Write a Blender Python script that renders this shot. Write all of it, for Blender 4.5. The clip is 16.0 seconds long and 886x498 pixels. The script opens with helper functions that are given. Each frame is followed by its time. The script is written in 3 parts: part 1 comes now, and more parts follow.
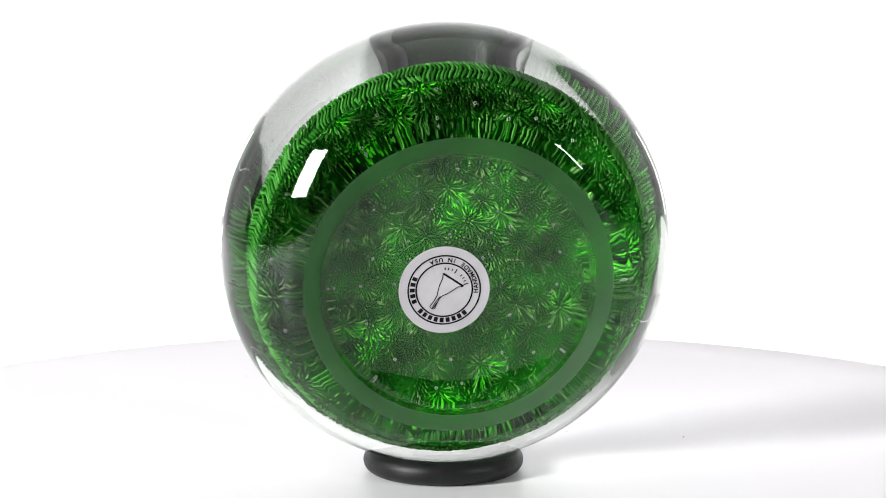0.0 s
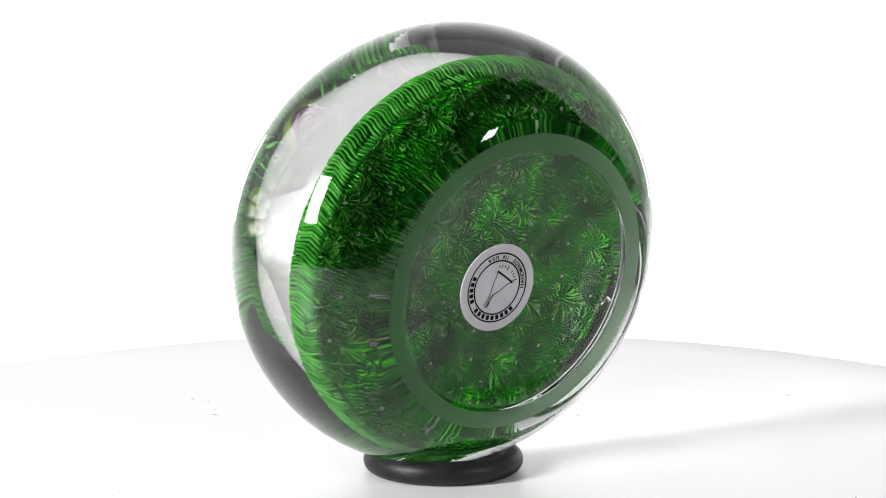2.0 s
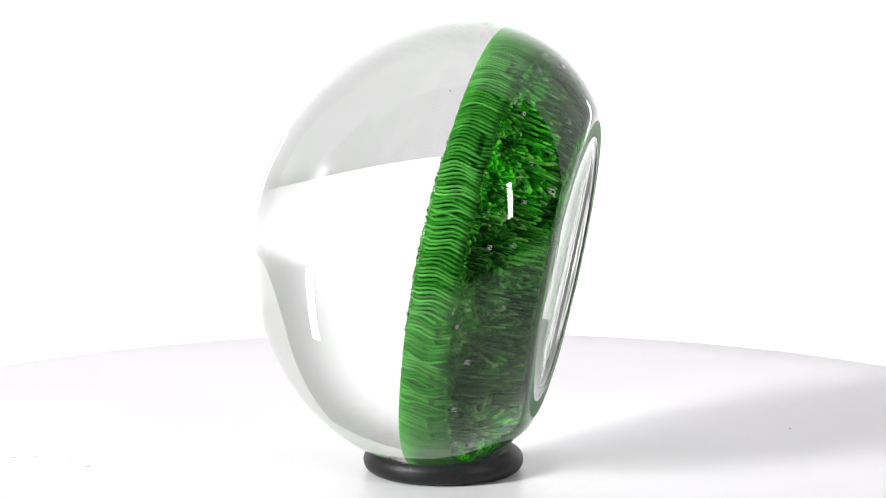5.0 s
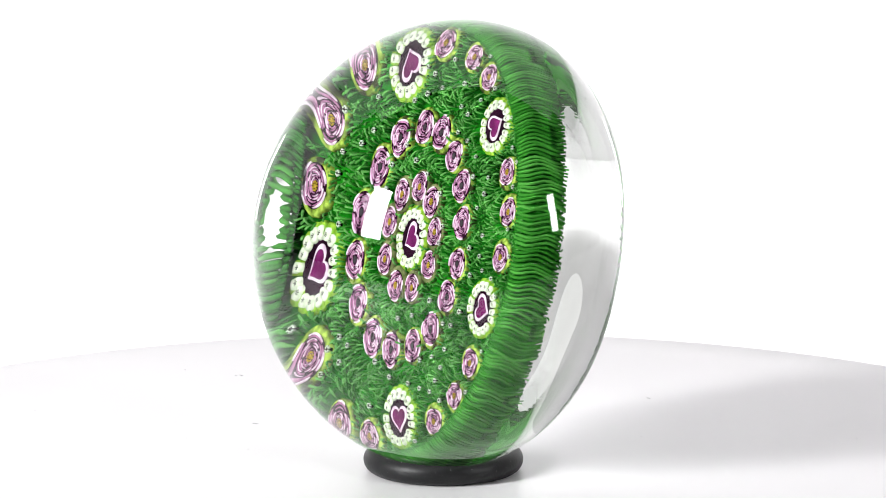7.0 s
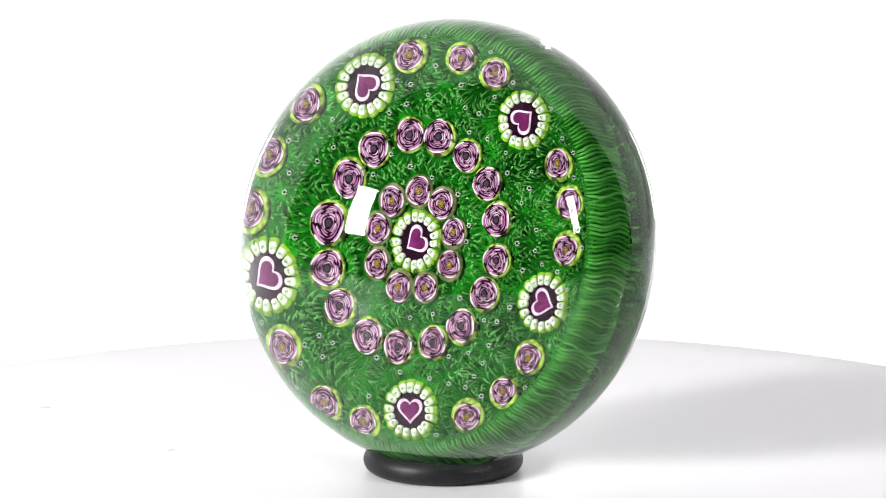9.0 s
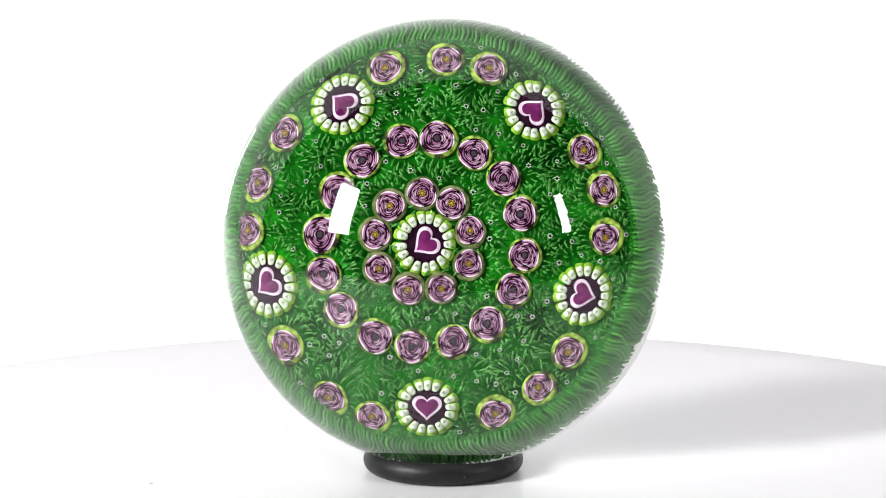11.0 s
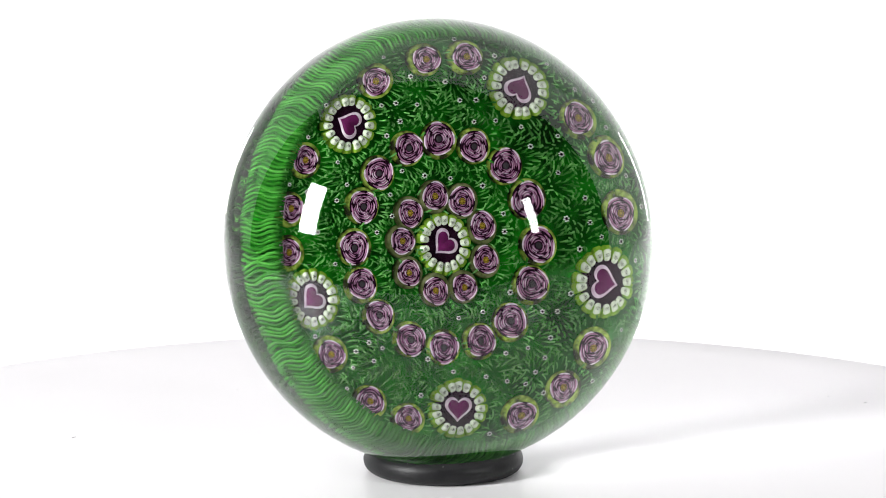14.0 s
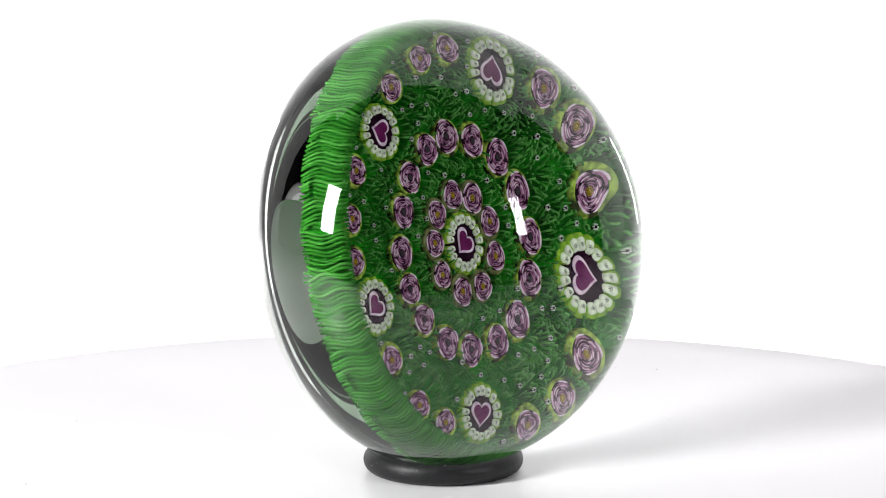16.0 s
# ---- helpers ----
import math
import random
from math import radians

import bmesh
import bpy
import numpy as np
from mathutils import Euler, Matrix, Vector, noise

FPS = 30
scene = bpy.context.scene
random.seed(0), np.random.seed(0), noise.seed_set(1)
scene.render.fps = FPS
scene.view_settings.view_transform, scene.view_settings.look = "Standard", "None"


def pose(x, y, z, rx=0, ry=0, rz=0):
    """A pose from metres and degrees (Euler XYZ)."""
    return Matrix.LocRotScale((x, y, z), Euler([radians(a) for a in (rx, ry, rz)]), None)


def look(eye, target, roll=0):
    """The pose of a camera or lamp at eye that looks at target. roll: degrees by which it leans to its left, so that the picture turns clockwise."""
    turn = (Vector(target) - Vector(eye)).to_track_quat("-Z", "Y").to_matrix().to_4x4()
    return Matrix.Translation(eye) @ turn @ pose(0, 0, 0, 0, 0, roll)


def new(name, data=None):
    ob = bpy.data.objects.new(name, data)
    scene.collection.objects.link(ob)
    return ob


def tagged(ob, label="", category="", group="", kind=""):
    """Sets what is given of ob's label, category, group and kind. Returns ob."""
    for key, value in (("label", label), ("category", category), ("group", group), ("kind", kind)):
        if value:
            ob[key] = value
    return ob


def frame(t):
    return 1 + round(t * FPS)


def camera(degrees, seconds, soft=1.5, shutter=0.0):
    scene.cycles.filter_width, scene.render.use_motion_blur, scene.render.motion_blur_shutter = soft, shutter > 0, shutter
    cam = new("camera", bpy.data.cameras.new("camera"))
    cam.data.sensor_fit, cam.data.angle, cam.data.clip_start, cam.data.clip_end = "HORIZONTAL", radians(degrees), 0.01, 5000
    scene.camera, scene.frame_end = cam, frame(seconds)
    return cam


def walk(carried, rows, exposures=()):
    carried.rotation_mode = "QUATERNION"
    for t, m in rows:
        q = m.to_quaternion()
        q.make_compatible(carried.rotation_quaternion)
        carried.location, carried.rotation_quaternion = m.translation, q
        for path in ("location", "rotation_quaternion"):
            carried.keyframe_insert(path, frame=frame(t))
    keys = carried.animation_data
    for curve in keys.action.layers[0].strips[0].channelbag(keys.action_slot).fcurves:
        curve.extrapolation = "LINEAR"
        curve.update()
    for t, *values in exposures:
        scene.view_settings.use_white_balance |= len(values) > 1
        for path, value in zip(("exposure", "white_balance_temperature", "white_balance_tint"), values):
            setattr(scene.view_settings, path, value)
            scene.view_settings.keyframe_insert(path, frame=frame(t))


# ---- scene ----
MM = 0.001

# ---- camera ----
cam = camera(16.23, 16.0, soft=1.0)
CAM_POSE = pose(0.0, -0.53923, 0.12679, 90 - 9.169, 0, 0.006)
walk(cam, [(0.0, CAM_POSE), (16.0, CAM_POSE)])

# ---- world and lights ----
world = bpy.data.worlds.new("studio")
scene.world = world
world.use_nodes = True
world.node_tree.nodes["Background"].inputs[0].default_value = (1.0, 0.985, 0.985, 1)
world.node_tree.nodes["Background"].inputs[1].default_value = 0.86


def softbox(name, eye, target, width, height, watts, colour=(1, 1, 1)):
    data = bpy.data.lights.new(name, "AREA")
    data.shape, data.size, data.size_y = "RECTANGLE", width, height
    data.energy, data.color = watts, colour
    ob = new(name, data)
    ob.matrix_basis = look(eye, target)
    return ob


softbox("softbox_key", (-0.478, -0.304, 0.243), (0, 0, 0.045), 0.11, 0.22, 5.7)
softbox("softbox_fill", (0.474, -0.320, 0.226), (0, 0, 0.045), 0.05, 0.17, 0.95)
softbox("strip_light_rear", (-0.22, 0.47, 0.045), (0, 0, 0.045), 0.02, 0.10, 0.06)
softbox("strip_light_rear", (0.26, 0.46, 0.055), (0, 0, 0.045), 0.02, 0.12, 0.06)
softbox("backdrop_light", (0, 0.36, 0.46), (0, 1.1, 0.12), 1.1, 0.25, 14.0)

# ---- materials ----


def material(name):
    m = bpy.data.materials.new(name)
    m.use_nodes = True
    return m, m.node_tree.nodes, m.node_tree.links, m.node_tree.nodes["Principled BSDF"]


def put(node, **values):
    for key, value in values.items():
        node.inputs[key.replace("_", " ")].default_value = value


def ramp(nodes, stops):
    r = nodes.new("ShaderNodeValToRGB")
    while len(r.color_ramp.elements) < len(stops):
        r.color_ramp.elements.new(0.5)
    for e, (p, c) in zip(r.color_ramp.elements, stops):
        e.position, e.color = p, (*c, 1)
    return r


def noise_tex(nodes, links, scale, detail=3):
    co = nodes.new("ShaderNodeTexCoord")
    n = nodes.new("ShaderNodeTexNoise")
    put(n, Scale=scale, Detail=detail)
    links.new(co.outputs["Object"], n.inputs["Vector"])
    return n


def speckled(name, stops, scale, rough=0.45, bump=0.0, bump_scale=None, spec=0.0):
    """A paint-like surface whose colour wanders through the stops by a noise of that scale."""
    m, nodes, links, bsdf = material(name)
    n = noise_tex(nodes, links, scale)
    r = ramp(nodes, stops)
    links.new(n.outputs["Fac"], r.inputs[0])
    links.new(r.outputs[0], bsdf.inputs["Base Color"])
    bsdf.inputs["Roughness"].default_value = rough
    bsdf.inputs["Specular IOR Level"].default_value = spec
    if bump:
        b = nodes.new("ShaderNodeBump")
        put(b, Strength=bump, Distance=0.0002)
        n2 = noise_tex(nodes, links, bump_scale or scale * 4)
        links.new(n2.outputs["Fac"], b.inputs["Height"])
        links.new(b.outputs[0], bsdf.inputs["Normal"])
    return m


def rods_material(name, stops, source="island", patch=None, scale=90):
    """Coloured glass rods: each takes its own tone, and broad patches shift the tone again."""
    m, nodes, links, bsdf = material(name)
    if source == "island":
        g = nodes.new("ShaderNodeNewGeometry")
        value = g.outputs["Random Per Island"]
    else:
        g = nodes.new("ShaderNodeObjectInfo")
        value = g.outputs["Random"]
    r = ramp(nodes, stops)
    links.new(value, r.inputs[0])
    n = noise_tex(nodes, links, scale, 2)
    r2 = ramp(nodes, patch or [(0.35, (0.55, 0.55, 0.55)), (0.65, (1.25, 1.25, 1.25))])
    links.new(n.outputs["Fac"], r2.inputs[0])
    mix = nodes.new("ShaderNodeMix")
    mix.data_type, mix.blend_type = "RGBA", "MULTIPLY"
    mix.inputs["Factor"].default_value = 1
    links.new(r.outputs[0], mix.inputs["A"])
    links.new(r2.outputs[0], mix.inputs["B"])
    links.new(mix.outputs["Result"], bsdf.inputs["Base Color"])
    put(bsdf, Roughness=0.35)
    bsdf.inputs["Specular IOR Level"].default_value = 0.0
    return m


def glass_material(name, rough, bump=False, tint=(0.985, 0.995, 0.985, 1)):
    m, nodes, links, bsdf = material(name)
    nodes.remove(bsdf)
    g = nodes.new("ShaderNodeBsdfGlass")
    put(g, Roughness=rough, IOR=1.5, Color=tint)
    if bump:
        b = nodes.new("ShaderNodeBump")
        put(b, Strength=0.35, Distance=0.0001)
        n = noise_tex(nodes, links, 6000)
        links.new(n.outputs["Fac"], b.inputs["Height"])
        links.new(b.outputs[0], g.inputs["Normal"])
    links.new(g.outputs[0], nodes["Material Output"].inputs["Surface"])
    return m


def ground_material(name):
    """Ground glass: rough refraction, its pitted skin painted with the moss's green light."""
    m = glass_material(name, 0.55, True, (0.62, 0.76, 0.62, 1))
    nodes, links = m.node_tree.nodes, m.node_tree.links
    d = nodes.new("ShaderNodeBsdfDiffuse")
    r = ramp(nodes, [(0.35, (0.035, 0.11, 0.035)), (0.65, (0.05, 0.15, 0.05))])
    n = noise_tex(nodes, links, 900)
    links.new(n.outputs["Fac"], r.inputs[0])
    links.new(r.outputs[0], d.inputs["Color"])
    mix = nodes.new("ShaderNodeMixShader")
    mix.inputs[0].default_value = 0.40
    links.new(nodes["Material Output"].inputs["Surface"].links[0].from_socket, mix.inputs[1])
    links.new(d.outputs[0], mix.inputs[2])
    links.new(mix.outputs[0], nodes["Material Output"].inputs["Surface"])
    return m


M_GLASS = glass_material("clear_glass", 0.0)
M_FROST = ground_material("ground_glass")
M_FLOOR = speckled("white_sweep", [(0.3, (0.84, 0.828, 0.845)), (0.7, (0.87, 0.858, 0.875))], 14, 0.32, 0.02, 900, 0.35)
M_DARK_GREY = speckled("dark_grey_paint", [(0.3, (0.05, 0.05, 0.05)), (0.7, (0.07, 0.07, 0.07))], 6, 0.8, 0.1, 60, 0.3)
M_RUBBER = speckled("black_rubber", [(0.3, (0.006, 0.006, 0.007)), (0.7, (0.012, 0.012, 0.013))], 300, 0.45, 0.25, 2500, 0.3)
M_DUST = speckled("pale_dust", [(0.3, (0.4, 0.4, 0.4)), (0.7, (0.6, 0.6, 0.6))], 300, 0.8)
M_LINT = speckled("grey_lint", [(0.3, (0.16, 0.15, 0.15)), (0.7, (0.32, 0.31, 0.31))], 300, 0.8)
M_BED = speckled("dark_green_glass", [(0.3, (0.001, 0.025, 0.001)), (0.5, (0.004, 0.09, 0.004)), (0.70, (0.009, 0.20, 0.007))], 160, 0.5)
M_MOSS = rods_material("moss_green_glass", [(0.0, (0.024, 0.15, 0.018)), (0.4, (0.05, 0.22, 0.036)), (1.0, (0.12, 0.34, 0.09))], patch=[(0.35, (0.7, 0.75, 0.7)), (0.65, (1.15, 1.15, 1.1))])
# patch ramp's bright green end paints caustic light spots onto the back moss
M_MOSS_BACK_GLOW = rods_material("moss_green_glass_back_glow", [(0.0, (0.008, 0.10, 0.006)), (0.4, (0.024, 0.19, 0.015)), (0.8, (0.085, 0.34, 0.05)), (1.0, (0.21, 0.47, 0.13))], patch=[(0.38, (0.4, 0.45, 0.4)), (0.53, (0.9, 1.0, 0.85)), (0.68, (0.7, 2.2, 0.3))], scale=130)
M_COMB = rods_material("comb_green_glass", [(0.0, (0.018, 0.135, 0.012)), (0.5, (0.033, 0.19, 0.022)), (1.0, (0.062, 0.26, 0.042))], "object", patch=[(0.4, (0.75, 0.8, 0.75)), (0.6, (1.2, 1.15, 1.1))])
# darker than the comb's green: shade of the comb's gaps put into the colour
M_STRAND_SHADE = rods_material("strand_green_glass_shaded", [(0.0, (0.008, 0.085, 0.006)), (0.6, (0.016, 0.13, 0.012)), (1.0, (0.03, 0.19, 0.022))])
M_LIME = speckled("lime_glass", [(0.35, (0.10, 0.26, 0.014)), (0.6, (0.26, 0.43, 0.045))], 3.5, 0.35)
M_COLLAR = speckled("olive_green_glass", [(0.40, (0.025, 0.03, 0.012)), (0.50, (0.12, 0.19, 0.025)), (0.60, (0.29, 0.42, 0.065))], 1.5, 0.35)
M_MAUVE = speckled("mauve_glass", [(0.35, (0.20, 0.075, 0.155)), (0.65, (0.37, 0.18, 0.30))], 5, 0.35)
M_PINKWHITE = speckled("pale_pink_glass", [(0.35, (0.44, 0.33, 0.42)), (0.65, (0.66, 0.58, 0.65))], 4, 0.35)
M_WHITE = speckled("white_glass", [(0.35, (0.40, 0.46, 0.34)), (0.65, (0.60, 0.66, 0.54))], 9, 0.35)
M_STAR = speckled("grey_white_glass", [(0.35, (0.34, 0.40, 0.33)), (0.65, (0.52, 0.57, 0.50))], 3, 0.35)
M_OLIVE = speckled("dim_olive_glass", [(0.36, (0.05, 0.07, 0.02)), (0.64, (0.15, 0.17, 0.07))], 1.8, 0.35)
M_DARK = speckled("near_black_glass", [(0.3, (0.006, 0.002, 0.005)), (0.7, (0.020, 0.005, 0.015))], 3, 0.35)
M_PLUM = speckled("plum_glass", [(0.35, (0.075, 0.008, 0.05)), (0.65, (0.12, 0.014, 0.08))], 1.6, 0.3)
M_YELLOW = speckled("ochre_glass", [(0.35, (0.22, 0.15, 0.015)), (0.65, (0.38, 0.28, 0.03))], 9, 0.4)
M_GREY = speckled("grey_glass", [(0.35, (0.02, 0.018, 0.02)), (0.65, (0.05, 0.045, 0.05))], 900, 0.4)
M_PAPER = speckled("satin_silver_paper", [(0.3, (0.50, 0.49, 0.51)), (0.7, (0.57, 0.56, 0.58))], 220, 0.35, 0.03, 3000, 0.5)
M_INK = speckled("black_ink", [(0.3, (0.010, 0.010, 0.012)), (0.7, (0.022, 0.022, 0.024))], 900, 0.5)

# ---- building helpers ----


def mesh_from(name, verts, faces, mat, smooth=True):
    me = bpy.data.meshes.new(name)
    me.from_pydata([tuple(v) for v in verts], [], faces)
    for m in (mat if isinstance(mat, (list, tuple)) else [mat]):
        me.materials.append(m)
    me.polygons.foreach_set("use_smooth", [smooth] * len(me.polygons))
    me.update()
    return me


def part(name, me, parent, m=None, label=""):
    ob = new(name, me)
    ob.parent = parent
    if m is not None:
        ob.matrix_basis = m
    return tagged(ob, label=label)


def lathe(rows, n, closed=False):
    """Rows of (r, z), turned round z."""
    verts, faces = [], []
    k = len(rows)
    for i in range(n):
        a = 2 * math.pi * i / n
        verts += [(r * math.cos(a), r * math.sin(a), z) for r, z in rows]
    last = k if closed else k - 1
    for i in range(n):
        j = (i + 1) % n
        for q in range(last):
            p = (q + 1) % k
            faces.append((i * k + q, j * k + q, j * k + p, i * k + p))
    return verts, faces


def joined(pieces):
    verts, faces = [], []
    for v, f in pieces:
        o = len(verts)
        verts += list(v)
        faces += [tuple(i + o for i in q) for q in f]
    return verts, faces


def tube(points, radii, sides=4, up=(0, 0, 1)):
    """A rod with closed, drawn-in ends along the points."""
    pts = [Vector(p) for p in points]
    verts, faces = [], []
    n = len(pts)
    for i, p in enumerate(pts):
        d = (pts[min(i + 1, n - 1)] - pts[max(i - 1, 0)]).normalized()
        a = d.cross(Vector(up))
        if a.length < 1e-3:
            a = d.cross(Vector((1, 0, 0)))
        a.normalize()
        b = d.cross(a)
        for k in range(sides):
            w = 2 * math.pi * (k + 0.5) / sides
            verts.append(p + (a * math.cos(w) + b * math.sin(w)) * radii[i])
    for i in range(n - 1):
        for k in range(sides):
            q = (k + 1) % sides
            faces.append((i * sides + k, i * sides + q, (i + 1) * sides + q, (i + 1) * sides + k))
    faces.append(tuple(range(sides))[::-1])
    faces.append(tuple((n - 1) * sides + k for k in range(sides)))
    return verts, faces


def slab(outline, z0, z1, inset=0.0):
    """A plate with the outline, from z0 up to z1, its top edge drawn in by the share inset."""
    n = len(outline)
    cx, cy = sum(p[0] for p in outline) / n, sum(p[1] for p in outline) / n
    verts = [(x, y, z0) for x, y in outline]
    verts += [(x, y, z1 - (z1 - z0) * 0.25) for x, y in outline]
    verts += [(cx + (x - cx) * (1 - inset), cy + (y - cy) * (1 - inset), z1) for x, y in outline]
    faces = [(b + i, b + (i + 1) % n, b + n + (i + 1) % n, b + n + i) for b in (0, n) for i in range(n)]
    faces += [tuple(range(2 * n, 3 * n)), tuple(range(n))[::-1]]
    return verts, faces


def circle(r, n, cx=0.0, cy=0.0):
    return [(cx + r * math.cos(2 * math.pi * i / n), cy + r * math.sin(2 * math.pi * i / n)) for i in range(n)]


# ---- the white sweep ----


SWEEP_Z = -0.05


def build_sweep():
    rows = [(-0.38, SWEEP_Z), (-0.2, SWEEP_Z), (0.9, SWEEP_Z)]
    for i in range(1, 13):
        a = math.pi / 2 * i / 12
        rows.append((0.9 + 0.5 * math.sin(a), SWEEP_Z + 0.5 - 0.5 * math.cos(a)))
    rows.append((1.4, 1.6))
    verts, faces = [], []
    for y, z in rows:
        verts += [(-1.3, y, z), (-0.4, y, z), (0.4, y, z), (1.3, y, z)]
    for i in range(len(rows) - 1):
        for k in range(3):
            faces.append((4 * i + k, 4 * i + k + 1, 4 * i + 5 + k, 4 * i + 4 + k))
    ob = new("floor", mesh_from("floor", verts, faces, M_FLOOR))
    sol = ob.modifiers.new("thickness", "SOLIDIFY")
    sol.thickness, sol.offset = 0.004, -1
    tagged(ob, label="seamless white studio sweep under the white turntable", category="floor", kind="structure")


build_sweep()


def build_back_blocker():
    """Unseen dark panel behind the camera, added to darken reflections in the glass."""
    v, f = slab([(-1.3, -1.66), (1.3, -1.66), (1.3, -1.6), (-1.3, -1.6)], SWEEP_Z, 1.6)
    ob = new("blocker_south", mesh_from("blocker_south", v, f, M_DARK_GREY, False))
    tagged(ob, label="unseen dark grey panel behind the camera, added to darken reflections", category="wall", kind="structure")


build_back_blocker()


def build_flat(name, x):
    """Unseen dark panel beside the camera, added to keep side light off the glass."""
    v, f = slab([(x - 0.02, -1.6), (x + 0.02, -1.6), (x + 0.02, 0.35), (x - 0.02, 0.35)], SWEEP_Z, 1.6)
    ob = new(name, mesh_from(name, v, f, M_DARK_GREY, False))
    tagged(ob, label="unseen dark grey panel beside the camera, added to block side light", category="wall", kind="structure")


build_flat("blocker_west", -1.32)
build_flat("blocker_east", 1.32)


def build_top_blocker():
    """Unseen dark slab over the camera, added to cut light from overhead."""
    v, f = slab([(-1.34, -1.66), (1.34, -1.66), (1.34, 0.10), (-1.34, 0.10)], 1.604, 1.64)
    ob = new("ceiling", mesh_from("ceiling", v, f, M_DARK_GREY, False))
    tagged(ob, label="unseen dark grey slab over the camera, added to cut overhead light", category="ceiling", kind="structure")


build_top_blocker()


def build_table():
    v, f = slab([(-1.3, -1.6), (1.3, -1.6), (1.3, 1.5), (-1.3, 1.5)], SWEEP_Z - 0.045, SWEEP_Z - 0.008)
    ob = new("studio_table", mesh_from("studio_table", v, f, M_DARK_GREY, False))
    tagged(ob, label="plain dark grey table under the white sweep", category="table", kind="structure")


build_table()

# ---- the turntable ----
DISC_R = 0.1325


def build_turntable():
    table = new("turntable")
    edge = [(DISC_R - 0.0012, -0.006), (DISC_R, -0.005), (DISC_R, -0.0010), (DISC_R - 0.0004, -0.0003), (DISC_R - 0.0012, 0.0)]
    v, f = lathe([(1e-5, -0.006)] + edge + [(DISC_R * k / 8, 0.0) for k in range(7, 0, -1)] + [(1e-5, 0.0)], 192)
    part("platter", mesh_from("platter", v, f, M_FLOOR), table, None, "glossy white round platter")
    v, f = lathe([(1e-5, SWEEP_Z), (0.074, SWEEP_Z), (0.075, SWEEP_Z + 0.001), (0.075, -0.009), (0.072, -0.0062), (1e-5, -0.0062)], 96)
    part("foot", mesh_from("foot", v, f, M_FLOOR), table, None, "plain white drum under the platter")
    rnd = random.Random(14)
    bits = []
    for _ in range(34):
        a, d, r = rnd.uniform(0, 6.28), 0.018 + 0.09 * math.sqrt(rnd.random()), rnd.uniform(0.00006, 0.00014)
        v, f = lathe([(1e-6, 0.0), (r, 0.0), (r * 0.6, r * 0.5), (1e-6, r * 0.6)], 6)
        stretch = rnd.choice((1, 1, 1, 6))
        c, q = math.cos(a * 3), math.sin(a * 3)
        bits.append(([(d * math.cos(a) + x * c * stretch - y * q, d * math.sin(a) + x * q * stretch + y * c, z) for x, y, z in v], f))
    tagged(part("dust", mesh_from("dust", *joined(bits), M_LINT), table, None, "grey dust specks and lint"), kind="stuff")
    tagged(table, label="round glossy white turntable under the rubber ring", category="turntable")
    return table


turntable = build_turntable()

# ---- the rubber ring ----
RING_R, RING_T = 0.0121, 0.0021


def build_ring():
    ring = new("rubber_ring")
    rows = [(RING_R + RING_T * math.cos(2 * math.pi * k / 28), RING_T * math.sin(2 * math.pi * k / 28)) for k in range(28)]
    v, f = lathe(rows, 96, True)
    part("ring_body", mesh_from("ring_body", v, f, M_RUBBER), ring, pose(0, 0, RING_T))
    # black disc added for the shade that the weight casts inside the ring
    v, f = lathe([(1e-5, 0.0009), (RING_R - 0.001, 0.0009), (RING_R - 0.001, 0.0003), (1e-5, 0.0003)], 48)
    part("ring_shade", mesh_from("ring_shade", v, f, M_RUBBER), ring, None, "thin black disc inside the ring, standing in for shade")
    rnd = random.Random(2)
    bits = []
    for _ in range(26):
        a, t, r = rnd.uniform(0, 6.28), rnd.uniform(-0.3, 1.2), rnd.uniform(0.00003, 0.00008)
        c = (RING_R + (RING_T + r * 0.3) * math.cos(t))
        v, f = lathe([(1e-6, -r), (r, 0), (1e-6, r)], 5)
        bits.append(([(x + c * math.cos(a), y + c * math.sin(a), z + RING_T + (RING_T + r * 0.3) * math.sin(t)) for x, y, z in v], f))
    part("dust", mesh_from("dust", *joined(bits), M_DUST), ring, None, "pale dust specks on black rubber")
    tagged(ring, label="matt black rubber ring lying flat on the white floor", category="ring")
    return ring


rubber_ring = build_ring()

# ---- the paperweight ----
TILT = 10.94
AXIS_Z = 0.0410
BASE_OUT = 0.02212
W = Matrix.Translation((-0.0002, 0, AXIS_Z)) @ pose(0, 0, 0, 90 + TILT) @ Matrix.Translation((0, 0, BASE_OUT))
# in W's space x runs across, y up, and z out of the base; depths s are measured inwards from the base
R_MAX, S_MAX, HEIGHT, R_BASE, P_TOP, P_LOW = 0.0395, 0.02145, 0.05573, 0.0276, 1.898, 2.3
RIM_IN, RIM_OUT, HOLLOW = 0.0233, 0.0262, 0.0028
# the side below the widest girth is a superellipse that reaches R_BASE at the base
LOW_B = S_MAX / (1 - (R_BASE / R_MAX) ** P_LOW) ** (1 / P_LOW)
CENTRE = (0.00176, -0.00028)


def front_s(r):
    return 0.0232 - 0.0017 * (r / 0.022) ** 2


def back_s(r):
    return 0.0200 - max(0.0, (r - 0.019) / 0.011) ** 1.5 * 0.0052


def hollow_s(r):
    return HOLLOW * (1 - (r / RIM_IN) ** 3)


